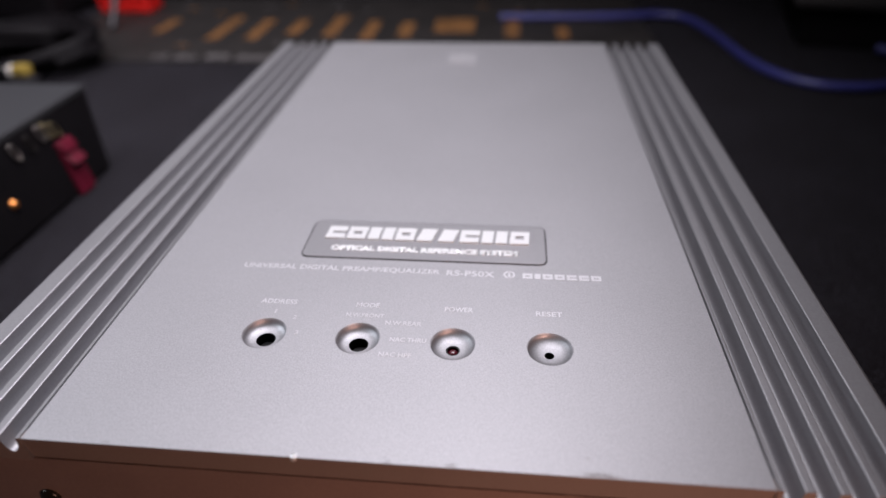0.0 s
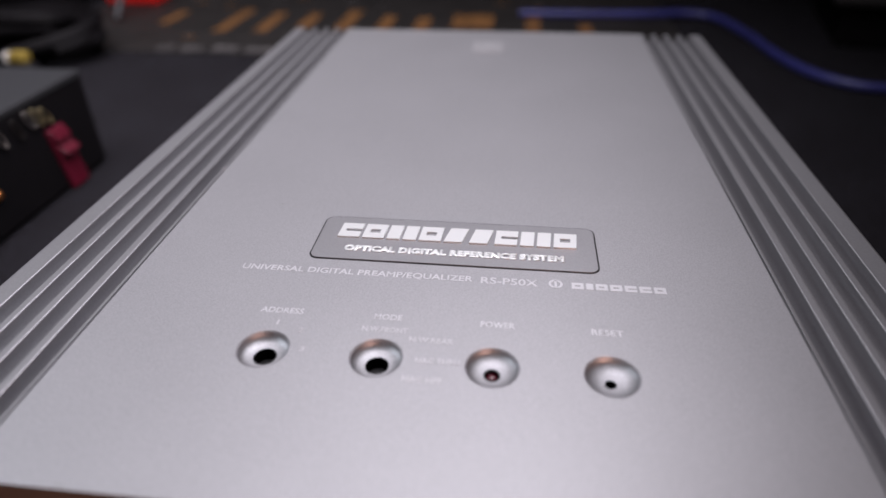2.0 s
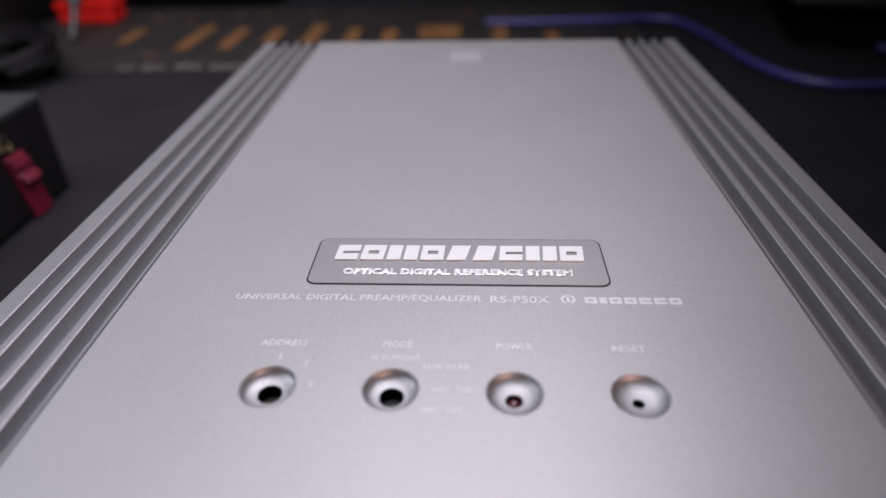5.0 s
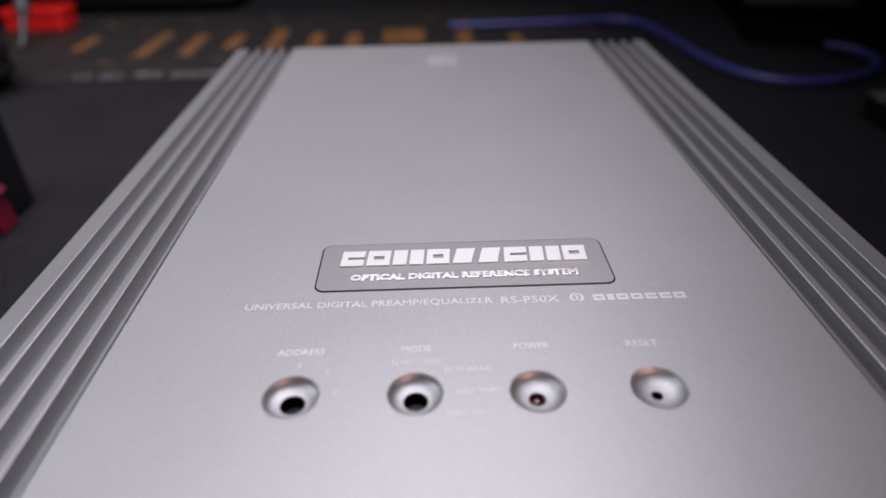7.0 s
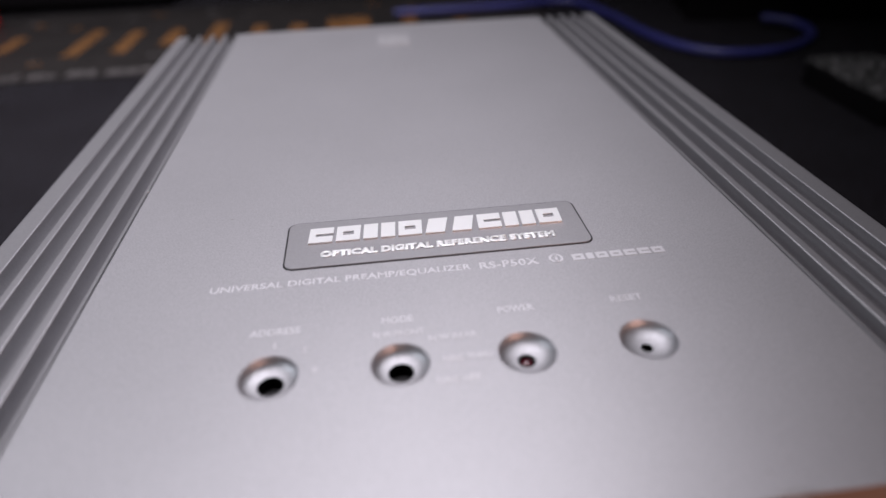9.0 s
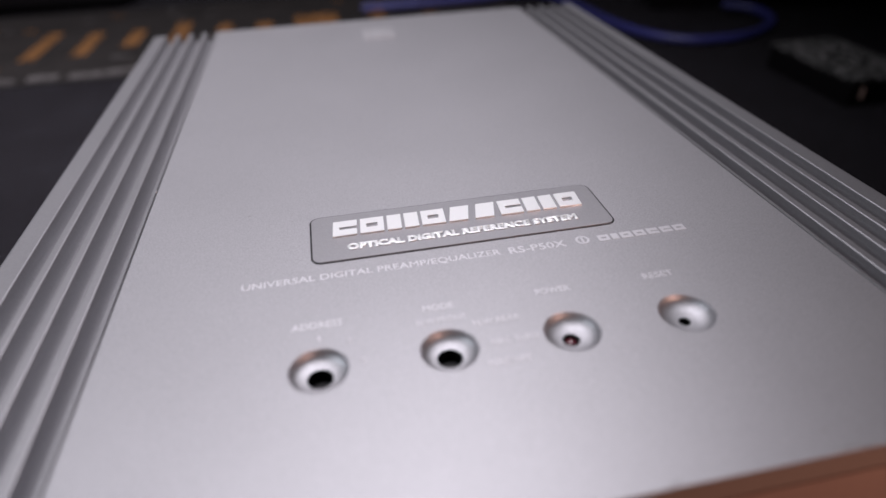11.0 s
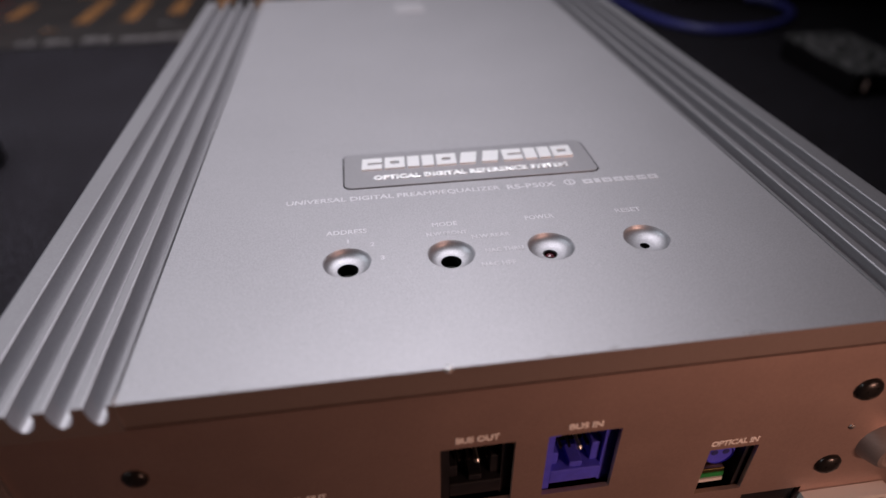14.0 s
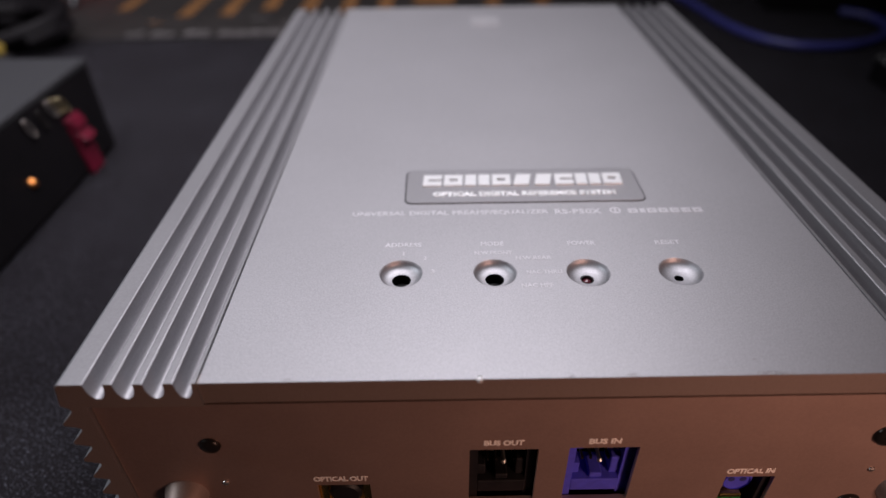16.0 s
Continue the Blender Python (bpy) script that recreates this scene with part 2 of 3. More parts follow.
# ---- the place ----
part("floor", box((-1.8, -1.8, -0.03), (1.8, 2.2, 0.0)), "floor")
tagged(bpy.data.objects["floor"], "dark fibre mat with pale flecks under everything", "floor", kind="structure")
# unseen room shell: south wall brown for warm bounce, the rest dark against bounce
for nm, lo, hi, mt, tx in (
        ("wall_south", (-1.8, -1.86, -0.03), (1.8, -1.8, 1.75), "wall", "unseen plain wall, made brown to bounce warm light"),
        ("wall_north", (-1.8, 2.2, -0.03), (1.8, 2.26, 1.75), "dim", "plain dark wall"),
        ("wall_west", (-1.86, -1.86, -0.03), (-1.8, 2.26, 1.75), "dim", "plain dark wall"),
        ("wall_east", (1.8, -1.86, -0.03), (1.86, 2.26, 1.75), "dim", "plain dark wall"),
        ("ceiling", (-1.86, -1.86, 1.75), (1.86, 2.26, 1.8), "dim", "plain dark ceiling")):
    tagged(part(nm, box(lo, hi), mt), tx, nm.split("_")[0], kind="structure")

# ---- the silver sound processor ----
TOP, DEEP = 0.068, 0.2865
GAP = 0.0007
OUT, INN, LIP = 0.1088, 0.0780, 0.0074
unit = thing("audio_processor", "silver aluminium car audio processor with grooved sides, lying on dark mat", "audio processor")

# side rails: four round-bottomed grooves on top, saw-tooth fins outside
def rail_outline():
    rim, depth = 0.00032, 0.0046
    pts = [(INN + 0.0004, TOP - LIP), (INN + 0.0004, TOP - 0.0003), (INN + 0.0006, TOP)]
    for a, b in ((0.0795, 0.0833), (0.0856, 0.0898), (0.0920, 0.0963), (0.0984, 0.1026)):
        mid, half = (a + b) / 2, (b - a) / 2
        pts.append((a - rim - 0.0001, TOP))
        for k in range(4):
            ang = math.pi / 2 * k / 3
            pts.append((a - rim + rim * math.sin(ang), TOP - rim + rim * math.cos(ang)))
        for k in range(1, 22):
            ang = math.pi * k / 22
            pts.append((mid - half * math.cos(ang), TOP - rim - (depth - rim) * math.sin(ang) ** 0.92))
        for k in range(4):
            ang = math.pi / 2 * k / 3
            pts.append((b + rim - rim * math.cos(ang), TOP - rim + rim * math.sin(ang)))
        pts.append((b + rim + 0.0001, TOP))
    pts += [(OUT - 0.0010, TOP), (OUT - 0.0008, TOP), (OUT - 0.0002, TOP - 0.0004), (OUT, TOP - 0.0012), (OUT + 0.0010, TOP - LIP + 0.0006)]
    z, step = TOP - LIP, 0.0066
    while z - step > 0.002:
        pts += [(OUT - 0.0008, z - 0.0004), (OUT - 0.0008, z - 0.0014), (OUT + 0.0026, z - step + 0.0012), (OUT + 0.0026, z - step + 0.0004)]
        z -= step
    pts += [(OUT - 0.001, z), (OUT - 0.001, 0.0), (0.1042, 0.0), (0.1042, TOP - LIP)]
    return pts


for side in (1, -1):
    bm = extrude_profile([(side * x, z) for x, z in rail_outline()], 0.0, DEEP)
    rail = part("side_rail", bm, "rail", unit, "grooved rail with saw-tooth outer fins", smooth=True, crease=0.60)
    # rail ends take the same brown, which holds the shade of the front
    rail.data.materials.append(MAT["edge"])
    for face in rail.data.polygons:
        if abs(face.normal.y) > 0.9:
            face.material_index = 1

# top plate with four dished holes
DISH = [(-0.0363, 0.0364), (-0.0118, 0.0362), (0.0124, 0.0358), (0.0364, 0.0357)]
DISH_R, CELL = 0.0057, 0.008


def extrude_profile_x(pts, x0, x1):
    """A strip along x with the given (y, z) section."""
    bm = bmesh.new()
    a = [bm.verts.new((x0, y, z)) for y, z in pts]
    b = [bm.verts.new((x1, y, z)) for y, z in pts]
    n = len(pts)
    for k in range(n):
        bm.faces.new((a[k], a[(k + 1) % n], b[(k + 1) % n], b[k]))
    bm.faces.new(a[::-1])
    bm.faces.new(b)
    return bm


def top_plate():
    bm = bmesh.new()
    z = TOP
    def quad(x0, x1, y0, y1):
        bm.faces.new([bm.verts.new((x, y, z)) for x, y in ((x0, y0), (x1, y0), (x1, y1), (x0, y1))])
    yc = 0.036
    y_lo, y_hi = yc - CELL, yc + CELL
    quad(-INN, INN, 0.0, y_lo)
    quad(-INN, INN, y_hi, DEEP)
    last = -INN
    for cx, cy in DISH:
        quad(last, cx - CELL, y_lo, y_hi)
        last = cx + CELL
        n = 48
        inner, outer = [], []
        for k in range(n):
            a = 2 * math.pi * (k + 0.5) / n
            c, s = math.cos(a), math.sin(a)
            f = CELL / max(abs(c), abs(s))
            inner.append(bm.verts.new((cx + DISH_R * c, cy + DISH_R * s, z)))
            outer.append(bm.verts.new((cx + f * c, min(max(yc + f * s, y_lo), y_hi), z)))
        for k in range(n):
            j = (k + 1) % n
            bm.faces.new((inner[k], inner[j], outer[j], outer[k]))
        # the four cell corners
        for sx in (1, -1):
            for sy in (1, -1):
                corner = bm.verts.new((cx + sx * CELL, yc + sy * CELL, z))
                near = sorted(outer, key=lambda v: (v.co - corner.co).length)[:2]
                bm.faces.new((corner, near[0], near[1]))
    quad(last, INN, y_lo, y_hi)
    # folded edges
    for y, s in ((DEEP, -1),):
        prev = None
        for dy, dz in ((0.0, 0.0), (0.0001, -0.0003), (0.0009, -LIP), (0.0030, -LIP)):
            row = [bm.verts.new((x, y + s * dy, z + dz)) for x in (-INN, INN)]
            if prev:
                bm.faces.new((prev[0], prev[1], row[1], row[0]))
            prev = row
    for x in (-INN, INN):
        bm.faces.new([bm.verts.new(p) for p in ((x, 0.0, z), (x, DEEP, z), (x, DEEP - 0.0009, z - LIP), (x, 0.0009, z - LIP))])
    bmesh.ops.remove_doubles(bm, verts=bm.verts, dist=0.000004)
    return bm


plate = part("top_plate", top_plate(), "plate", unit, "flat blasted silver top plate")
# front face of the plate, its shade held in a darker brown
part("front_edge", extrude_profile_x([(0.0, TOP - 0.00002), (0.0001, TOP - 0.0003), (0.0009, TOP - LIP), (0.0030, TOP - LIP), (0.0030, TOP - 0.0004)], -INN - 0.00035, INN + 0.00035), "edge", plate, "front edge of the plate, shade put into its brown")
FLOORS = [0.0025, 0.0025, 0.0018, 0.0012]
for (cx, cy), rb in zip(DISH, FLOORS):
    prof = [(DISH_R, 0.0), (DISH_R - 0.0001, -0.0003)] + [
        (rb + (DISH_R - 0.0002 - rb) * math.cos(a), -0.0003 - 0.0021 * math.sin(a)) for a in [math.pi / 2 * k / 8 for k in range(9)]] + [(rb, -0.0026)]
    dish = part("dish", lathe(prof, 48), "plate", plate, smooth=True, at=pose(cx, cy, TOP))
    prof2 = [(rb, -0.0024), (rb, -0.0065), (0, -0.0065)]
    part("bore", lathe(prof2, 32), "hole", plate, "dark bore in the dish", smooth=True, at=pose(cx, cy, TOP))
part("lamp_lens", lathe([(0.0015, -0.0062), (0.0015, -0.0040), (0.0013, -0.0032), (0.0008, -0.0027), (0, -0.0025)], 24), "led", unit,
     "unlit dark red indicator lens", smooth=True, at=pose(*DISH[2], TOP))
part("lamp_ring", lathe([(0.0019, -0.0024), (0.0019, -0.0028), (0.0015, -0.0029), (0.0015, -0.0024), (0.0019, -0.0024)], 24), "black", unit, smooth=True, at=pose(*DISH[2], TOP))
part("reset_button", lathe([(0.0008, -0.0062), (0.0008, -0.0048), (0.0006, -0.0046), (0, -0.0046)], 20), "badge", unit, "small grey reset button", smooth=True,
     at=pose(DISH[3][0] + 0.0002, DISH[3][1], TOP))
for k in (0, 1):
    part("selector_slot", merge(lathe([(0.0022, -0.0062), (0.0022, -0.0052), (0, -0.0052)], 24), box((-0.0018, -0.0003, -0.0054), (0.0018, 0.0003, -0.0050))),
         "black", unit, "black recessed rotary selector", at=pose(*DISH[k], TOP))


def rounded(x0, x1, y0, y1, r, z0, z1, steps=6):
    bm = bmesh.new()
    pts = []
    for cx, cy, a0 in ((x1 - r, y1 - r, 0), (x0 + r, y1 - r, 90), (x0 + r, y0 + r, 180), (x1 - r, y0 + r, 270)):
        for k in range(steps + 1):
            a = radians(a0 + 90 * k / steps)
            pts.append((cx + r * math.cos(a), cy + r * math.sin(a)))
    lo = [bm.verts.new((x, y, z0)) for x, y in pts]
    hi = [bm.verts.new((x, y, z1)) for x, y in pts]
    bm.faces.new(hi)
    bm.faces.new(lo[::-1])
    n = len(pts)
    for k in range(n):
        bm.faces.new((lo[k], lo[(k + 1) % n], hi[(k + 1) % n], hi[k]))
    return bm


# badge with the maker's word drawn as blocks
badge = part("badge", rounded(-0.0364, 0.0369, 0.0704, 0.0903, 0.0022, TOP - 0.0005, TOP + 0.00025), "badge", unit, "grey metal badge with rounded corners")
part("badge_gap", rounded(-0.03685, 0.03735, 0.06995, 0.09075, 0.0026, TOP - 0.0006, TOP + 0.00005), "black", badge, "thin dark gap round the badge")

Z_LET = TOP + 0.00025


def glyph_block(w, h, kind, depth):
    """A plain block of one character's size, with one or two slots."""
    if kind == "solid":
        return box((0, 0, 0), (w, h, depth))
    if kind == "slant":
        bm = box((0, 0, 0), (w, h, depth))
        for v in bm.verts:
            v.co.x = w * 0.18 * (v.co.y / h) + v.co.x * 0.82
        return bm
    e = w * 0.27
    if kind == "one":
        return merge(box((0, 0, 0), (w, h * 0.37, depth)), box((0, h * 0.63, 0), (w, h, depth)), box((0, h * 0.37, 0), (e, h * 0.63, depth)), box((w - e, h * 0.37, 0), (w, h * 0.63, depth)))
    return merge(box((0, 0, 0), (w, h * 0.40, depth)), box((0, h * 0.58, 0), (w, h, depth)), box((0, h * 0.40, 0), (e, h * 0.58, depth)))


def word_blocks(name, kinds, x0, x1, y0, h, z, depth, mat, parent, gap, slant=0.06, label=""):
    """A maker's word as a row of plain blocks."""
    weights = [0.6 if k == "solid" else 1.0 for k in kinds]
    unit_w = (x1 - x0 - gap * (len(kinds) - 1)) / sum(weights)
    x = x0
    for k, wt in zip(kinds, weights):
        w = unit_w * wt
        bm = glyph_block(w, h, k, depth)
        for v in bm.verts:
            v.co.x += slant * v.co.y
        part(name, bm, mat, parent, label, at=pose(x, y0, z))
        x += w + gap


word_blocks("emblem_block", ["two", "one", "solid", "solid", "one", "slant", "slant", "two", "solid", "solid", "one"],
            -0.0314, 0.0320, 0.0800, 0.0066, Z_LET, 0.00045, "white", badge, 0.0008)


def words(name, body, x0, x1, y0, h, z, depth, mat, parent, slant=0.0, upright=False, y_face=0.0, bold=0.020):
    bm = lettering(body, x1 - x0, h, depth, slant, 0.055 if upright else bold)
    at = pose(x0, y_face, z, 90, 0, 0) if upright else pose(x0, y0, z)
    return part(name, bm, mat, parent, at=at)


words("raised_inscription", "OPTICAL DIGITAL REFERENCE SYSTEM", -0.0283, 0.0287, 0.0738, 0.0027, Z_LET, 0.0003, "white", badge, bold=0.075)
PZ = TOP + 0.00004
words("inscription", "UNIVERSAL DIGITAL PREAMP/EQUALIZER", -0.0520, 0.0063, 0.0636, 0.0026, PZ, 0.00004, "print", unit)
words("inscription", "RS-P50X", 0.0082, 0.0220, 0.0636, 0.0026, PZ, 0.00004, "print", unit)
word_blocks("maker_block", ["one", "solid", "one", "one", "two", "two", "one"], 0.0300, 0.0520, 0.0636, 0.0024, PZ, 0.00004, "print", unit, 0.0006, 0.0)
part("maker_mark", merge(lathe([(0.0017, 0), (0.0017, 0.00004), (0.0011, 0.00004), (0.0011, 0), (0.0017, 0)], 24), box((-0.0003, -0.0014, 0), (0.0003, 0.0014, 0.00004))),
     "print", unit, "small round printed mark", at=pose(0.0262, 0.0651, PZ))
for body, x0, x1, y0, h in (("ADDRESS", -0.0413, -0.0312, 0.0481, 0.0019), ("MODE", -0.0148, -0.0084, 0.0481, 0.0019),
                            ("POWER", 0.0092, 0.0168, 0.0479, 0.0019), ("RESET", 0.0333, 0.0402, 0.0477, 0.0019),
                            ("N.W.FRONT", -0.0167, -0.0065, 0.0441, 0.0016), ("N.W.REAR", -0.0058, 0.0038, 0.0416, 0.0016),
                            ("NAC THRU", -0.0036, 0.0057, 0.0355, 0.0016), ("NAC HPF", -0.0055, 0.0026, 0.0301, 0.0016),
                            ("1", -0.0362, -0.0357, 0.0441, 0.0016), ("2", -0.0306, -0.0296, 0.0421, 0.0016), ("3", -0.0285, -0.0275, 0.0363, 0.0016)):
    words("inscription", body, x0, x1, y0, h, PZ, 0.00004, "faint_print" if h < 0.0018 else "print", unit)
# small rectangular plate near the far end
part("rear_mark", rounded(-0.0078, 0.0070, 0.2495, 0.2665, 0.0012, TOP - 0.0002, TOP + 0.0003), "pale", unit, "small pale rectangular mark")

# front panel and its openings
FY = 0.0010
HOLES = [(-0.0196, -0.0030, 0.0206, 0.0420), (0.0044, 0.0212, 0.0206, 0.0422), (0.0450, 0.0574, 0.0118, 0.0294), (-0.0580, -0.0445, 0.0110, 0.0285),
         (0.0590, 0.0756, 0.0010, 0.0084)]
panel = part("front_panel", holed_panel(-0.1040, 0.1040, 0.0008, TOP - LIP - GAP, HOLES, FY, FY + 0.0012), "panel", unit, "satin copper-coloured connector panel")
part("back_panel", box((-0.1040, DEEP - 0.003, 0.0008), (0.1040, DEEP - 0.0015, TOP - LIP)), "amp_side", unit)
part("bottom_plate", box((-0.1040, FY + 0.0013, 0.0), (0.1040, DEEP - 0.0032, 0.0018)), "amp_side", unit)
# upright near-black sheet stands for the shade behind the panel openings
part("inner_shade_sheet", box((-0.0980, FY + 0.0200, 0.0030), (0.0980, FY + 0.0220, TOP - LIP - 0.0004)), "hole", unit, "dark sheet standing for the shade inside the case")

for body, x0, x1, z in (("BUS OUT", -0.0163, -0.0067, 0.0440), ("BUS IN", 0.0086, 0.0164, 0.0441), ("OPTICAL IN", 0.0446, 0.0566, 0.0312), ("OPTICAL OUT", -0.0585, -0.0448, 0.0305)):
    words("inscription", body, x0, x1, 0, 0.0021, z - 0.0005, 0.00005, "tan_print", panel, upright=True, y_face=FY - 0.00001)


def socket(x0, x1, z0, z1, mat, label, deep=0.012):
    """An open plastic housing behind a panel opening, with a stepped tongue and pins."""
    y0 = FY + 0.0016
    cx = (x0 + x1) / 2
    shell = merge(box((x0 - 0.001, y0, z0 - 0.001), (x0 + 0.0022, y0 + deep, z1 + 0.001)), box((x1 - 0.0022, y0 + 0.001, z0 - 0.001), (x1 + 0.001, y0 + deep, z1 + 0.001)),
                  box((x0 + 0.0022, y0, z0 + 0.0015), (x1 - 0.0022, y0 + 0.0085, z0 + 0.0062), 0.0003),
                  box((cx - 0.0016, y0 + 0.0006, z0 + 0.0062), (cx + 0.0016, y0 + 0.006, z0 + 0.0080), 0.0003),
                  box((x0 + 0.0022, y0 + 0.002, z0 + 0.0062), (x0 + 0.0044, y0 + 0.008, z0 + 0.0102), 0.0003), box((x1 - 0.0046, y0 + 0.002, z0 + 0.0062), (x1 - 0.0022, y0 + 0.008, z0 + 0.0125), 0.0003),
                  box((x0 + 0.0022, y0 + 0.0035, z1 - 0.0075), (x0 + 0.0052, y0 + 0.008, z1 - 0.0030), 0.0003))
    s = part("socket", shell, mat, unit, label)
    # near-black back sheet gives the socket its inner shade
    part("cavity", box((x0 + 0.0022, y0 + 0.0086, z0 - 0.001), (x1 - 0.0022, y0 + 0.0100, z1 + 0.001)), "hole", s, "dark sheet standing for the shade inside the socket")
    # pins are coloured dark, as if in the shade of the socket
    for row, zz in enumerate((z0 + 0.0105, z0 + 0.0150)):
        for k in range(4):
            px = cx + (k - 1.5) * 0.0022
            part("pin", box((px - 0.0003, y0 + 0.0030, zz), (px + 0.0003, y0 + 0.0088, zz + 0.0007)), "bolt", s, "contact pin coloured dark for the shade in the socket")
    # one longer, paler pin is added for the single glint
    part("long_pin", lathe([(0.0005, 0), (0.0005, 0.0070), (0.0007, 0.0074), (0.0007, 0.0078), (0.0004, 0.0082), (0, 0.0084)], 12), "nickel_pin", s, "longer, brighter contact pin that gives the glint", smooth=True, at=pose(cx + 0.0004, y0 + 0.0088, z0 + 0.0128, 90))
    return s


socket(*HOLES[0], "black", "black plastic bus socket")
socket(*HOLES[1], "blue", "violet-blue plastic bus socket")
# optical inlet: round blue shutter over a board
x0, x1, z0, z1 = HOLES[2]
inlet = part("optical_inlet", merge(box((x0 - 0.001, FY + 0.0016, z0 - 0.001), (x0 + 0.0008, FY + 0.014, z1 + 0.001)), box((x1 - 0.0016, FY + 0.0016, z0 - 0.001), (x1 + 0.001, FY + 0.014, z1 + 0.001))),
             "black", unit, "open optical input with circuit board showing")
part("shutter", lathe([(0.0042, 0), (0.0042, 0.003), (0.0034, 0.0038), (0.0034, 0.0034), (0, 0.0034)], 28), "blue", inlet, "round violet-blue shutter", smooth=True,
     at=pose(x0 + 0.0052, FY + 0.0060, z1 - 0.0056, 90))
for dx in (-0.0015, 0.0015):
    part("shutter_eye", lathe([(0.0009, 0), (0.0009, 0.0003), (0, 0.0003)], 16), "cable", inlet, at=pose(x0 + 0.0052 + dx, FY + 0.0028, z1 - 0.0050, 90))
part("contact", box((x0 + 0.0016, FY + 0.0016, z1 - 0.0118), (x0 + 0.0074, FY + 0.0040, z1 - 0.0102), 0.0003), "gold", inlet, "gold spring contact")
part("board", box((x0 + 0.0010, FY + 0.0020, z1 - 0.0142), (x1 - 0.0045, FY + 0.0036, z1 - 0.0126)), "green", inlet, "green circuit board edge")
part("board_edge", box((x0 + 0.0010, FY + 0.0018, z1 - 0.0158), (x1 - 0.0045, FY + 0.0040, z1 - 0.0146)), "ivory", inlet, "pale board edge")
# optical outlet
x0, x1, z0, z1 = HOLES[3]
outlet = part("optical_outlet", merge(box((x0 - 0.001, FY + 0.0016, z0), (x0 + 0.0022, FY + 0.010, z1 + 0.001)), box((x1 - 0.0022, FY + 0.0016, z0), (x1 + 0.001, FY + 0.010, z1 + 0.001)),
              box((x0 + 0.0022, FY + 0.004, z0), (x1 - 0.0022, FY + 0.010, z1 - 0.001))), "gold", unit, "open optical output with brass frame")
part("shutter", lathe([(0.0042, 0), (0.0042, 0.003), (0.0034, 0.0036), (0, 0.0036)], 28), "black", outlet, "round black shutter", smooth=True,
     at=pose((x0 + x1) / 2, FY + 0.0040, z1 - 0.0050, 90))
part("side_spring", box((x0 + 0.0002, FY + 0.0020, z0 + 0.002), (x0 + 0.0016, FY + 0.0026, z1 - 0.0010)), "amber", outlet)
# power socket near the floor
power = part("power_socket", merge(box((0.0760, FY - 0.0040, 0.0004), (0.1000, FY + 0.010, 0.0022)), box((0.0760, FY - 0.0040, 0.0046), (0.1000, FY - 0.0002, 0.0062)),
             box((0.0760, FY - 0.0040, 0.0022), (0.0778, FY - 0.0002, 0.0046)), box((0.0982, FY - 0.0040, 0.0022), (0.1000, FY - 0.0002, 0.0046)),
             *[box((0.0778 + 0.0041 * k + 0.0033, FY - 0.0040, 0.0022), (0.0778 + 0.0041 * k + 0.0041, FY - 0.0002, 0.0046)) for k in range(4)]),
             "ivory", unit, "ivory multi-way power socket")
part("fuse_cover", box((0.0594, FY + 0.001, 0.0012), (0.0752, FY + 0.009, 0.0082), 0.0004), "black", unit, "black recessed fuse cover")


def screw(x, z, r, mat, label):
    """A domed cross-head screw on the front panel."""
    n = 5
    prof = [(r, 0.0)] + [(r * math.cos(a), 0.0003 + r * 0.45 * math.sin(a)) for a in [math.pi / 2 * k / n for k in range(n)]] + [(0, 0.0003 + r * 0.45)]
    head = part("screw", lathe(prof, 28), mat, unit, label, smooth=True, at=pose(x, FY, z, 90, 20, 0))
    # near-black bars draw the shade of a cross-shaped recess
    part("cross_slot", merge(box((-r * 0.55, -r * 0.09, r * 0.36), (r * 0.55, r * 0.09, r * 0.48)), box((-r * 0.09, -r * 0.55, r * 0.36), (r * 0.09, -r * 0.09, r * 0.48)),
                             box((-r * 0.09, r * 0.09, r * 0.36), (r * 0.09, r * 0.55, r * 0.48))), "hole", head)


for sx in (-1, 1):
    screw(sx * (0.0790 if sx > 0 else 0.0808), 0.0455, 0.0034 if sx > 0 else 0.0025, "bolt", "black domed cross-head screw")
    screw(sx * 0.0795, 0.0177, 0.0034, "bolt", "black domed cross-head screw")
    part("locating_pip", lathe([(0.0009, 0), (0.0008, 0.0003), (0.0004, 0.0005), (0, 0.0005)], 16), "nickel" if sx > 0 else "nickel_pin", unit, "small pressed pip", smooth=True,
         at=pose(sx * 0.0805, FY, 0.0318 if sx > 0 else 0.0302, 90))
    q = 1.0 if sx > 0 else 0.85
    part("terminal_cup", lathe([(q * r, h) for r, h in ((0.0066, 0.0), (0.0064, 0.0005), (0.0050, 0.0040), (0.0044, 0.0048), (0.0034, 0.0050), (0.0026, 0.0046), (0.0017, 0.0028), (0.0016, 0.0002), (0, 0.0002))], 40),
         "edge", unit, "dull round terminal with a hole in it", smooth=True, at=pose(sx * (0.0918 if sx > 0 else 0.0912), FY, 0.0240 if sx > 0 else 0.0258, 90))

# scuffs along the front edge
part("edge_nick", lathe([(0.0008, -0.0007), (0.0007, 0.0002), (0, 0.0005)], 12), "white", plate, "bright nick in the edge", at=pose(-0.0178, 0.0004, TOP - 0.0002))
part("groove_dent", lathe([(0.0009, -0.0004), (0.0007, 0.0001), (0, 0.0002)], 10), "badge", plate, "small burr beside the groove", at=pose(-0.0788, 0.1165, TOP))

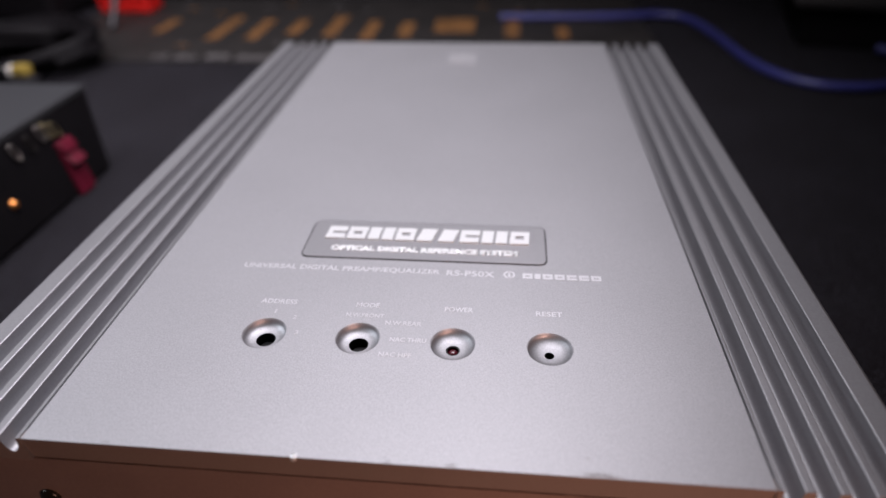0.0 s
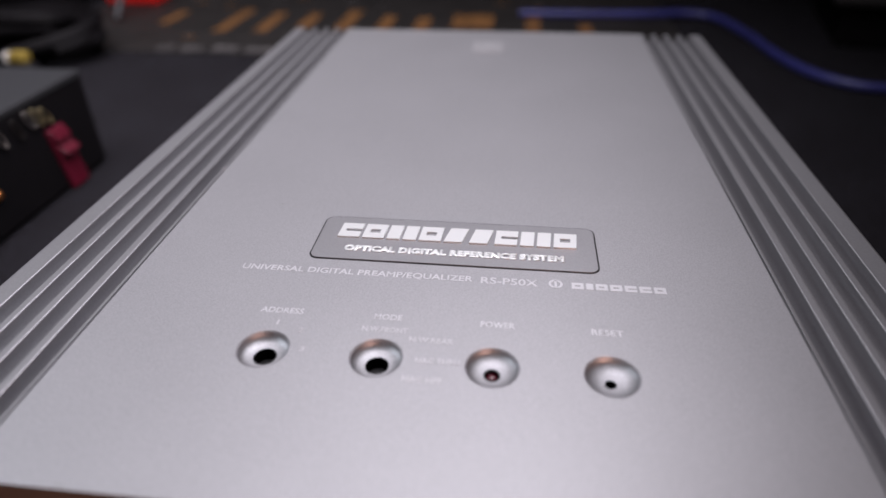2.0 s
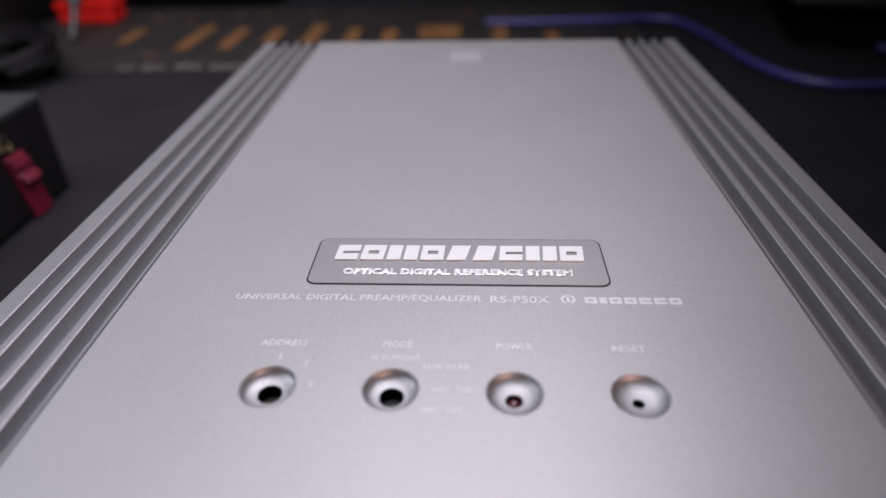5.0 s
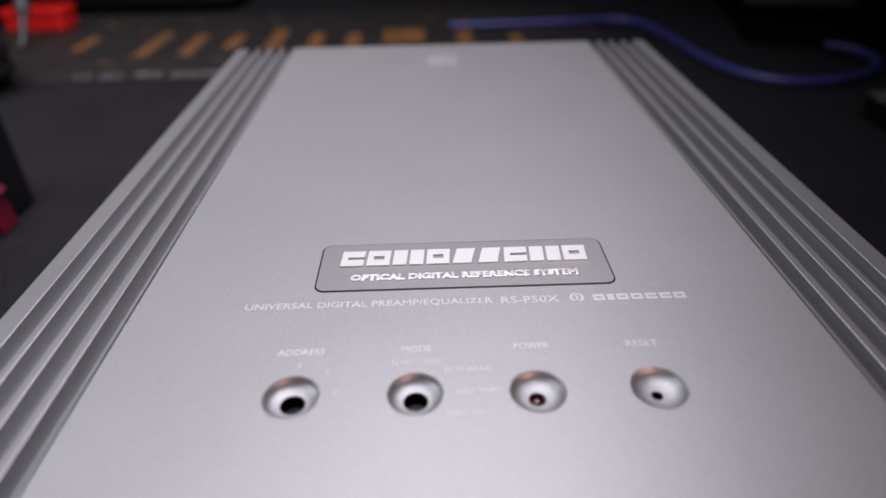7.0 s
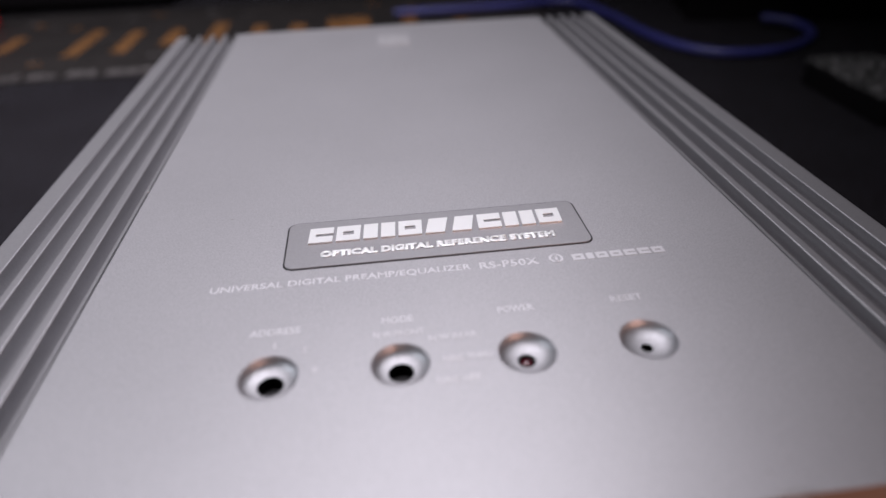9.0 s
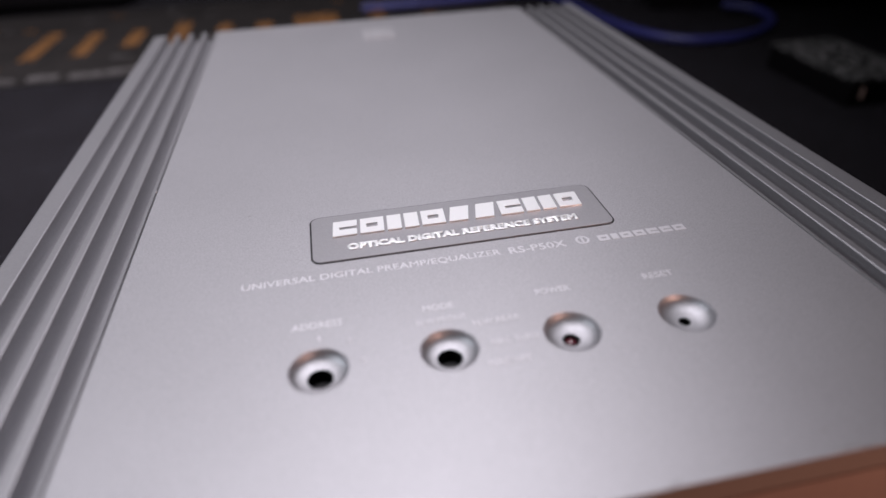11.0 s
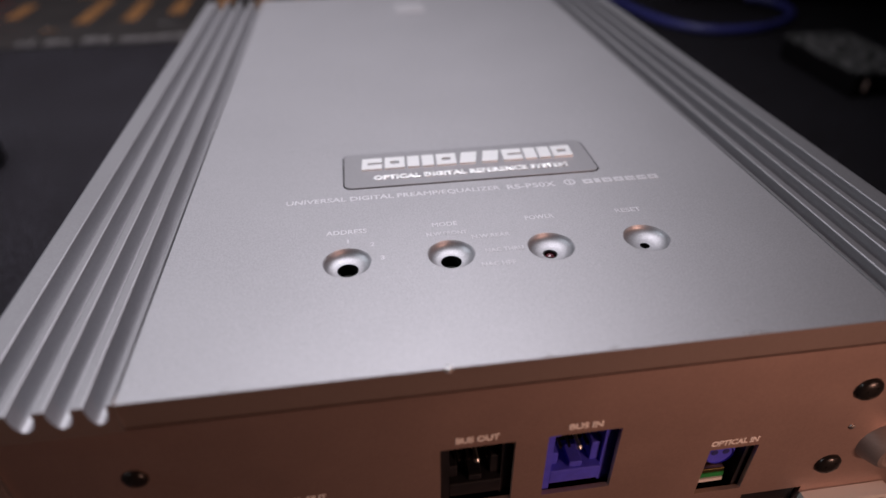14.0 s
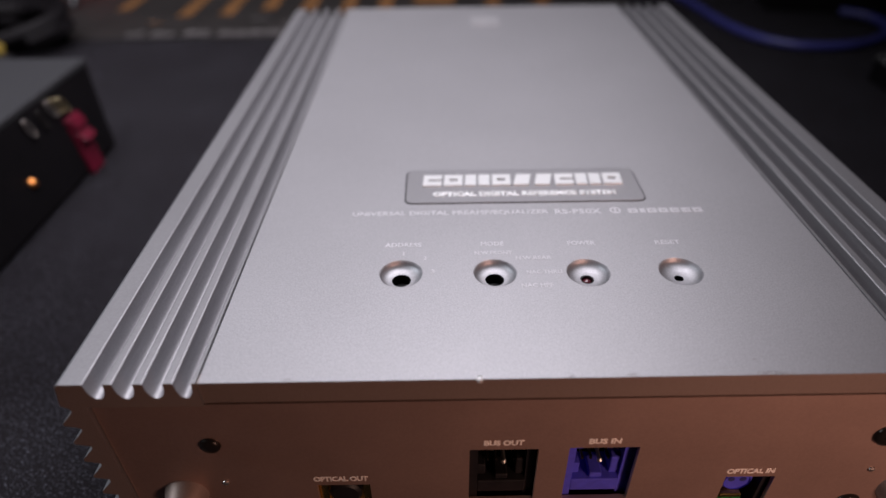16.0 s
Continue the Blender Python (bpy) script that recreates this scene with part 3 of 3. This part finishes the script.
rnd = random.Random(11)
for x, y, w, d in ((0.0440, 0.0006, 0.0030, 0.0005), (0.0425, 0.0045, 0.0006, 0.0003), (0.0475, 0.0004, 0.0016, 0.0003), (-0.0590, 0.0006, 0.0010, 0.0004),
                   (0.0150, 0.0006, 0.0012, 0.0004), (0.0020, 0.0005, 0.0008, 0.0003), (-0.0520, 0.0960, 0.0004, 0.0004), (-0.0410, 0.0905, 0.0003, 0.0003)):
    n = 9
    bm = bmesh.new()
    bm.faces.new([bm.verts.new((w * (0.7 + 0.5 * rnd.random()) * math.cos(2 * math.pi * k / n), d * (0.6 + 0.6 * rnd.random()) * math.sin(2 * math.pi * k / n), 0)) for k in range(n)])
    got = bmesh.ops.extrude_face_region(bm, geom=bm.faces[:])
    bmesh.ops.translate(bm, vec=(0, 0, 0.00003), verts=[v for v in got["geom"] if isinstance(v, bmesh.types.BMVert)])
    part("scuff", bm, "worn", plate, "small dull scuff", at=pose(x, max(y, d * 1.25), TOP + 0.00001))

# ---- neighbouring amplifier ----
amp = thing("amplifier", "black amplifier with grey top and crimson connector, on the dark mat", "amplifier")


def hexahedron(corners, bevel=0.0):
    bm = bmesh.new()
    v = [bm.verts.new(p) for p in corners]
    for f in ((0, 1, 2, 3), (7, 6, 5, 4), (0, 4, 5, 1), (1, 5, 6, 2), (2, 6, 7, 3), (3, 7, 4, 0)):
        bm.faces.new([v[i] for i in f])
    if bevel:
        bmesh.ops.bevel(bm, geom=bm.edges[:], offset=bevel, segments=2, profile=0.5, affect="EDGES")
    return bm


part("body", hexahedron([(-0.42, 0.03, 0.002), (-0.220, 0.04, 0.002), (-0.220, 0.248, 0.002), (-0.42, 0.248, 0.002),
                         (-0.42, 0.05, 0.0475), (-0.2262, 0.05, 0.0475), (-0.2262, 0.2575, 0.0475), (-0.42, 0.2575, 0.0475)], 0.0012), "amp_side", amp, "black steel case with sloping side")
part("top_cover", box((-0.421, 0.049, 0.0475), (-0.2257, 0.2583, 0.0510), 0.0008), "amp_top", amp, "grey painted top cover")
SLOPE = 90 - 7.8
tag = part("connector_block", box((-0.0160, -0.0068, 0.0), (0.0165, 0.0068, 0.0035), 0.0010), "pink", amp, "crimson plastic connector block", at=pose(-0.2232, 0.2205, 0.0165, 0, SLOPE, 0) )
for x0, tall in ((-0.0158, 0.0062), (-0.0085, 0.0082)):
    part("latch", hexahedron([(x0, -0.0058, 0.0036), (x0 + 0.0062, -0.0058, 0.0036), (x0 + 0.0062, 0.0058, 0.0036), (x0, 0.0058, 0.0036),
                              (x0 + 0.0006, -0.0054, 0.0042), (x0 + 0.0058, -0.0054, tall), (x0 + 0.0058, 0.0054, tall), (x0 + 0.0006, 0.0054, 0.0042)], 0.0004), "pink", tag)
def wire_loop(wide, tall, thick):
    """A closed upright loop of round wire in the local x, y plane."""
    n = 18
    pts = [(tall * math.cos(2 * math.pi * k / n), wide * math.sin(2 * math.pi * k / n), 0.0) for k in range(n)]
    return tube(pts + [pts[0]], thick, 8, False, 2)


for yy, zz, lean, metal in ((0.2190, 0.0395, 24, "brass"), (0.2130, 0.0412, 18, "brass"), (0.2075, 0.0418, 20, "nickel"), (0.1985, 0.0405, 12, "bolt"), (0.1865, 0.0410, 16, "nickel")):
    part("wire_loop", wire_loop(0.0018, 0.0046, 0.0005), metal, amp, "bright bent wire loop under the cover", smooth=True, at=pose(-0.2246, yy, zz, 0, SLOPE, 0) @ pose(0, 0, 0.0012, 0, 0, lean))
part("terminal_screw", lathe([(0.0026, 0), (0.0025, 0.0016), (0.0014, 0.0028), (0, 0.0031)], 20), "amber", amp, "copper terminal screw", smooth=True, at=pose(-0.2230, 0.1705, 0.0200, 0, SLOPE, 0))
for yy in (0.045, 0.245):
    for xx in (-0.40, -0.24):
        part("foot", lathe([(0.006, 0), (0.006, 0.002), (0, 0.002)], 16), "black", amp, at=pose(xx, yy, 0.0))

# ---- printed board behind ----
board = thing("printed_board", "dark printed board with orange marks, lying flat on the mat", "printed board")
part("sheet", box((-0.44, 0.452, 0.0), (0.16, 0.684, 0.0016), 0.0006), "mat_print", board, "dark flat sheet")
rnd = random.Random(4)
x = -0.300
while x < 0.080:
    w = 0.004 + 0.010 * rnd.random()
    y = 0.456 + 0.002 * rnd.random()
    part("grey_bar", box((x, y, 0.0017), (x + w, y + 0.009 + 0.005 * rnd.random(), 0.0019)), "grey_print", board, "worn grey printed bar")
    x += w + (0.002 if rnd.random() < 0.75 else 0.009)
for k in range(34):
    x, y, w = -0.41 + 0.50 * rnd.random(), 0.485 + 0.020 * rnd.random() if k % 2 else 0.612 + 0.05 * rnd.random(), 0.004 + 0.008 * rnd.random()
    part("small_bar", box((x, y, 0.0021), (x + w, y + 0.003 + 0.003 * rnd.random(), 0.0022)), "grey_print" if k % 3 else "orange", board, "small worn printed bar")
for x, w, y0, y1 in ((-0.335, 0.012, 0.540, 0.590), (-0.268, 0.013, 0.515, 0.602), (-0.229, 0.013, 0.518, 0.590), (-0.192, 0.013, 0.535, 0.590), (-0.153, 0.014, 0.530, 0.605),
                     (-0.114, 0.013, 0.520, 0.585), (-0.078, 0.014, 0.530, 0.580), (-0.030, 0.040, 0.545, 0.595), (0.028, 0.014, 0.530, 0.590), (0.077, 0.012, 0.525, 0.565)):
    part("orange_bar", box((x - w / 2, y0, 0.0017), (x + w / 2, y1, 0.0019)), "orange", board, "worn orange printed bar")

# ---- red box and metal pin ----
red = thing("red_case", "small red plastic case on the printed board", "case", (-0.408, 0.630, 0.0019))
part("body", box((-0.030, -0.016, 0.0), (0.030, 0.016, 0.0130), 0.003), "red", red)
part("lid", box((-0.031, -0.017, 0.0132), (0.031, 0.017, 0.0225), 0.003), "red", red)
rod = thing("metal_driver", "dull metal driver leaning on the red case", "tool", (-0.385, 0.545, 0.0019))
part("shaft", tube([(0, 0.0, 0.0032), (0.001, 0.010, 0.016), (0.001, 0.020, 0.031)], 0.0034, 12), "amp_top", rod, smooth=True)
part("grip", tube([(0.001, 0.0195, 0.0305), (0.000, 0.030, 0.046), (-0.003, 0.046, 0.070)], 0.0066, 14), "amp_top", rod, "thicker dull grip", smooth=True)
back = thing("black_bag", "black cloth bag lying behind the red case", "bag", (-0.31, 0.690, 0.0))
bm = box((-0.140, 0.0, 0.0), (0.090, 0.12, 0.055), 0.018, 4)
for v in bm.verts:
    v.co.z *= 1.0 - 0.9 * max(0.0, v.co.x) + 0.10 * math.sin(v.co.x * 60) * math.cos(v.co.y * 45)
part("body", bm, "amp_side", back, smooth=True)

# ---- yellow plug and black leads by the amplifier ----
plug = thing("yellow_plug", "small yellow plastic plug with a pale end, on black leads", "plug", (-0.355, 0.366, 0.0))
part("shell", box((-0.005, -0.005, 0.0172), (0.008, 0.005, 0.0255), 0.002), "yellow", plug)
part("collar", box((-0.0095, -0.004, 0.0176), (-0.0051, 0.004, 0.0245), 0.0012), "ivory", plug, "pale plug end")
part("holder", box((-0.011, -0.007, 0.0), (0.011, 0.007, 0.0170), 0.003), "black", plug)
bundle = thing("lead_bundle", "tangled bundle of thick black leads on the mat", "cables", (-0.41, 0.435, 0.0))
rnd = random.Random(21)
for k in range(9):
    r = 0.0048 + 0.0016 * rnd.random()
    a0, turn, rx, ry = 6.28 * rnd.random(), 3.4 + 1.8 * rnd.random(), 0.035 + 0.045 * rnd.random(), 0.022 + 0.030 * rnd.random()
    cx, cy = 0.022 * (rnd.random() - 0.5), 0.024 * (rnd.random() - 0.5)
    pts = [(cx + rx * math.cos(a0 + turn * j / 9), cy + ry * math.sin(a0 + turn * j / 9), r + 0.0036 * k * (0.45 + 0.55 * math.sin(math.pi * j / 9))) for j in range(10)]
    part("lead", tube(pts, r, 10, True, 4), "amp_side", bundle, smooth=True)

# ---- black equipment further off ----
rack = thing("black_receiver", "black receiver with a ribbed front, far from the lamp", "receiver", (-0.566, 0.575, 0.0))
part("body", box((-0.11, 0.0, 0.004), (0.10, 0.20, 0.075), 0.003), "amp_side", rack)
for k in range(6):
    part("rib", box((-0.105, -0.003, 0.012 + 0.010 * k), (0.095, 0.0005, 0.0165 + 0.010 * k), 0.0008), "amp_top" if k in (2, 4) else "amp_side", rack)
case = thing("dark_case", "dark plastic case with a black base standing for the shadow beneath", "case", (0.268, 0.505, 0.0), -14)
# inset black block stands for the shadow band under the case
part("base", box((0.012, 0.012, 0.0), (0.330, 0.300, 0.034), 0.003), "amp_side", case)
part("lid", box((0.0, 0.0, 0.0342), (0.345, 0.315, 0.085), 0.006), "charcoal", case)
part("handle", box((0.080, -0.014, 0.048), (0.170, 0.0, 0.062), 0.004), "charcoal", case)

# ---- flecked grey module ----
grey = thing("flecked_box", "small low grey flecked box on the mat, sides blackened for shade", "box", (0.2815, 0.338, 0.0), -1)
# body coloured black to hold the shade on the box's sides
part("body", box((0.0, -0.0795, 0.0), (0.047, 0.0, 0.0145), 0.001), "amp_side", grey)
part("top_cover", box((-0.0005, -0.0800, 0.0145), (0.0475, 0.0005, 0.0180), 0.0012), "speck_grey", grey)
part("terminal_tab", box((0.0074, -0.0820, 0.0050), (0.0083, -0.0795, 0.0120), 0.0003), "panel", grey, "copper terminal tab")

# ---- blue cable ----
cable = part("blue_cable", tube([(0.015, 0.586, 0.0058), (0.080, 0.588, 0.0056), (0.142, 0.592, 0.0056), (0.176, 0.599, 0.0052), (0.203, 0.586, 0.0045), (0.217, 0.530, 0.0038), (0.223, 0.472, 0.0038),
                           (0.234, 0.430, 0.0038), (0.256, 0.404, 0.0038), (0.288, 0.398, 0.0038), (0.320, 0.407, 0.0038), (0.348, 0.428, 0.0040), (0.357, 0.448, 0.0050), (0.354, 0.464, 0.0065),
                           (0.345, 0.473, 0.0075), (0.334, 0.480, 0.0078)], 0.0036, 12, smooth_steps=8), "cable", smooth=True)
tagged(cable, "thick blue rubber-sheathed cable curving over the mat", "cable")
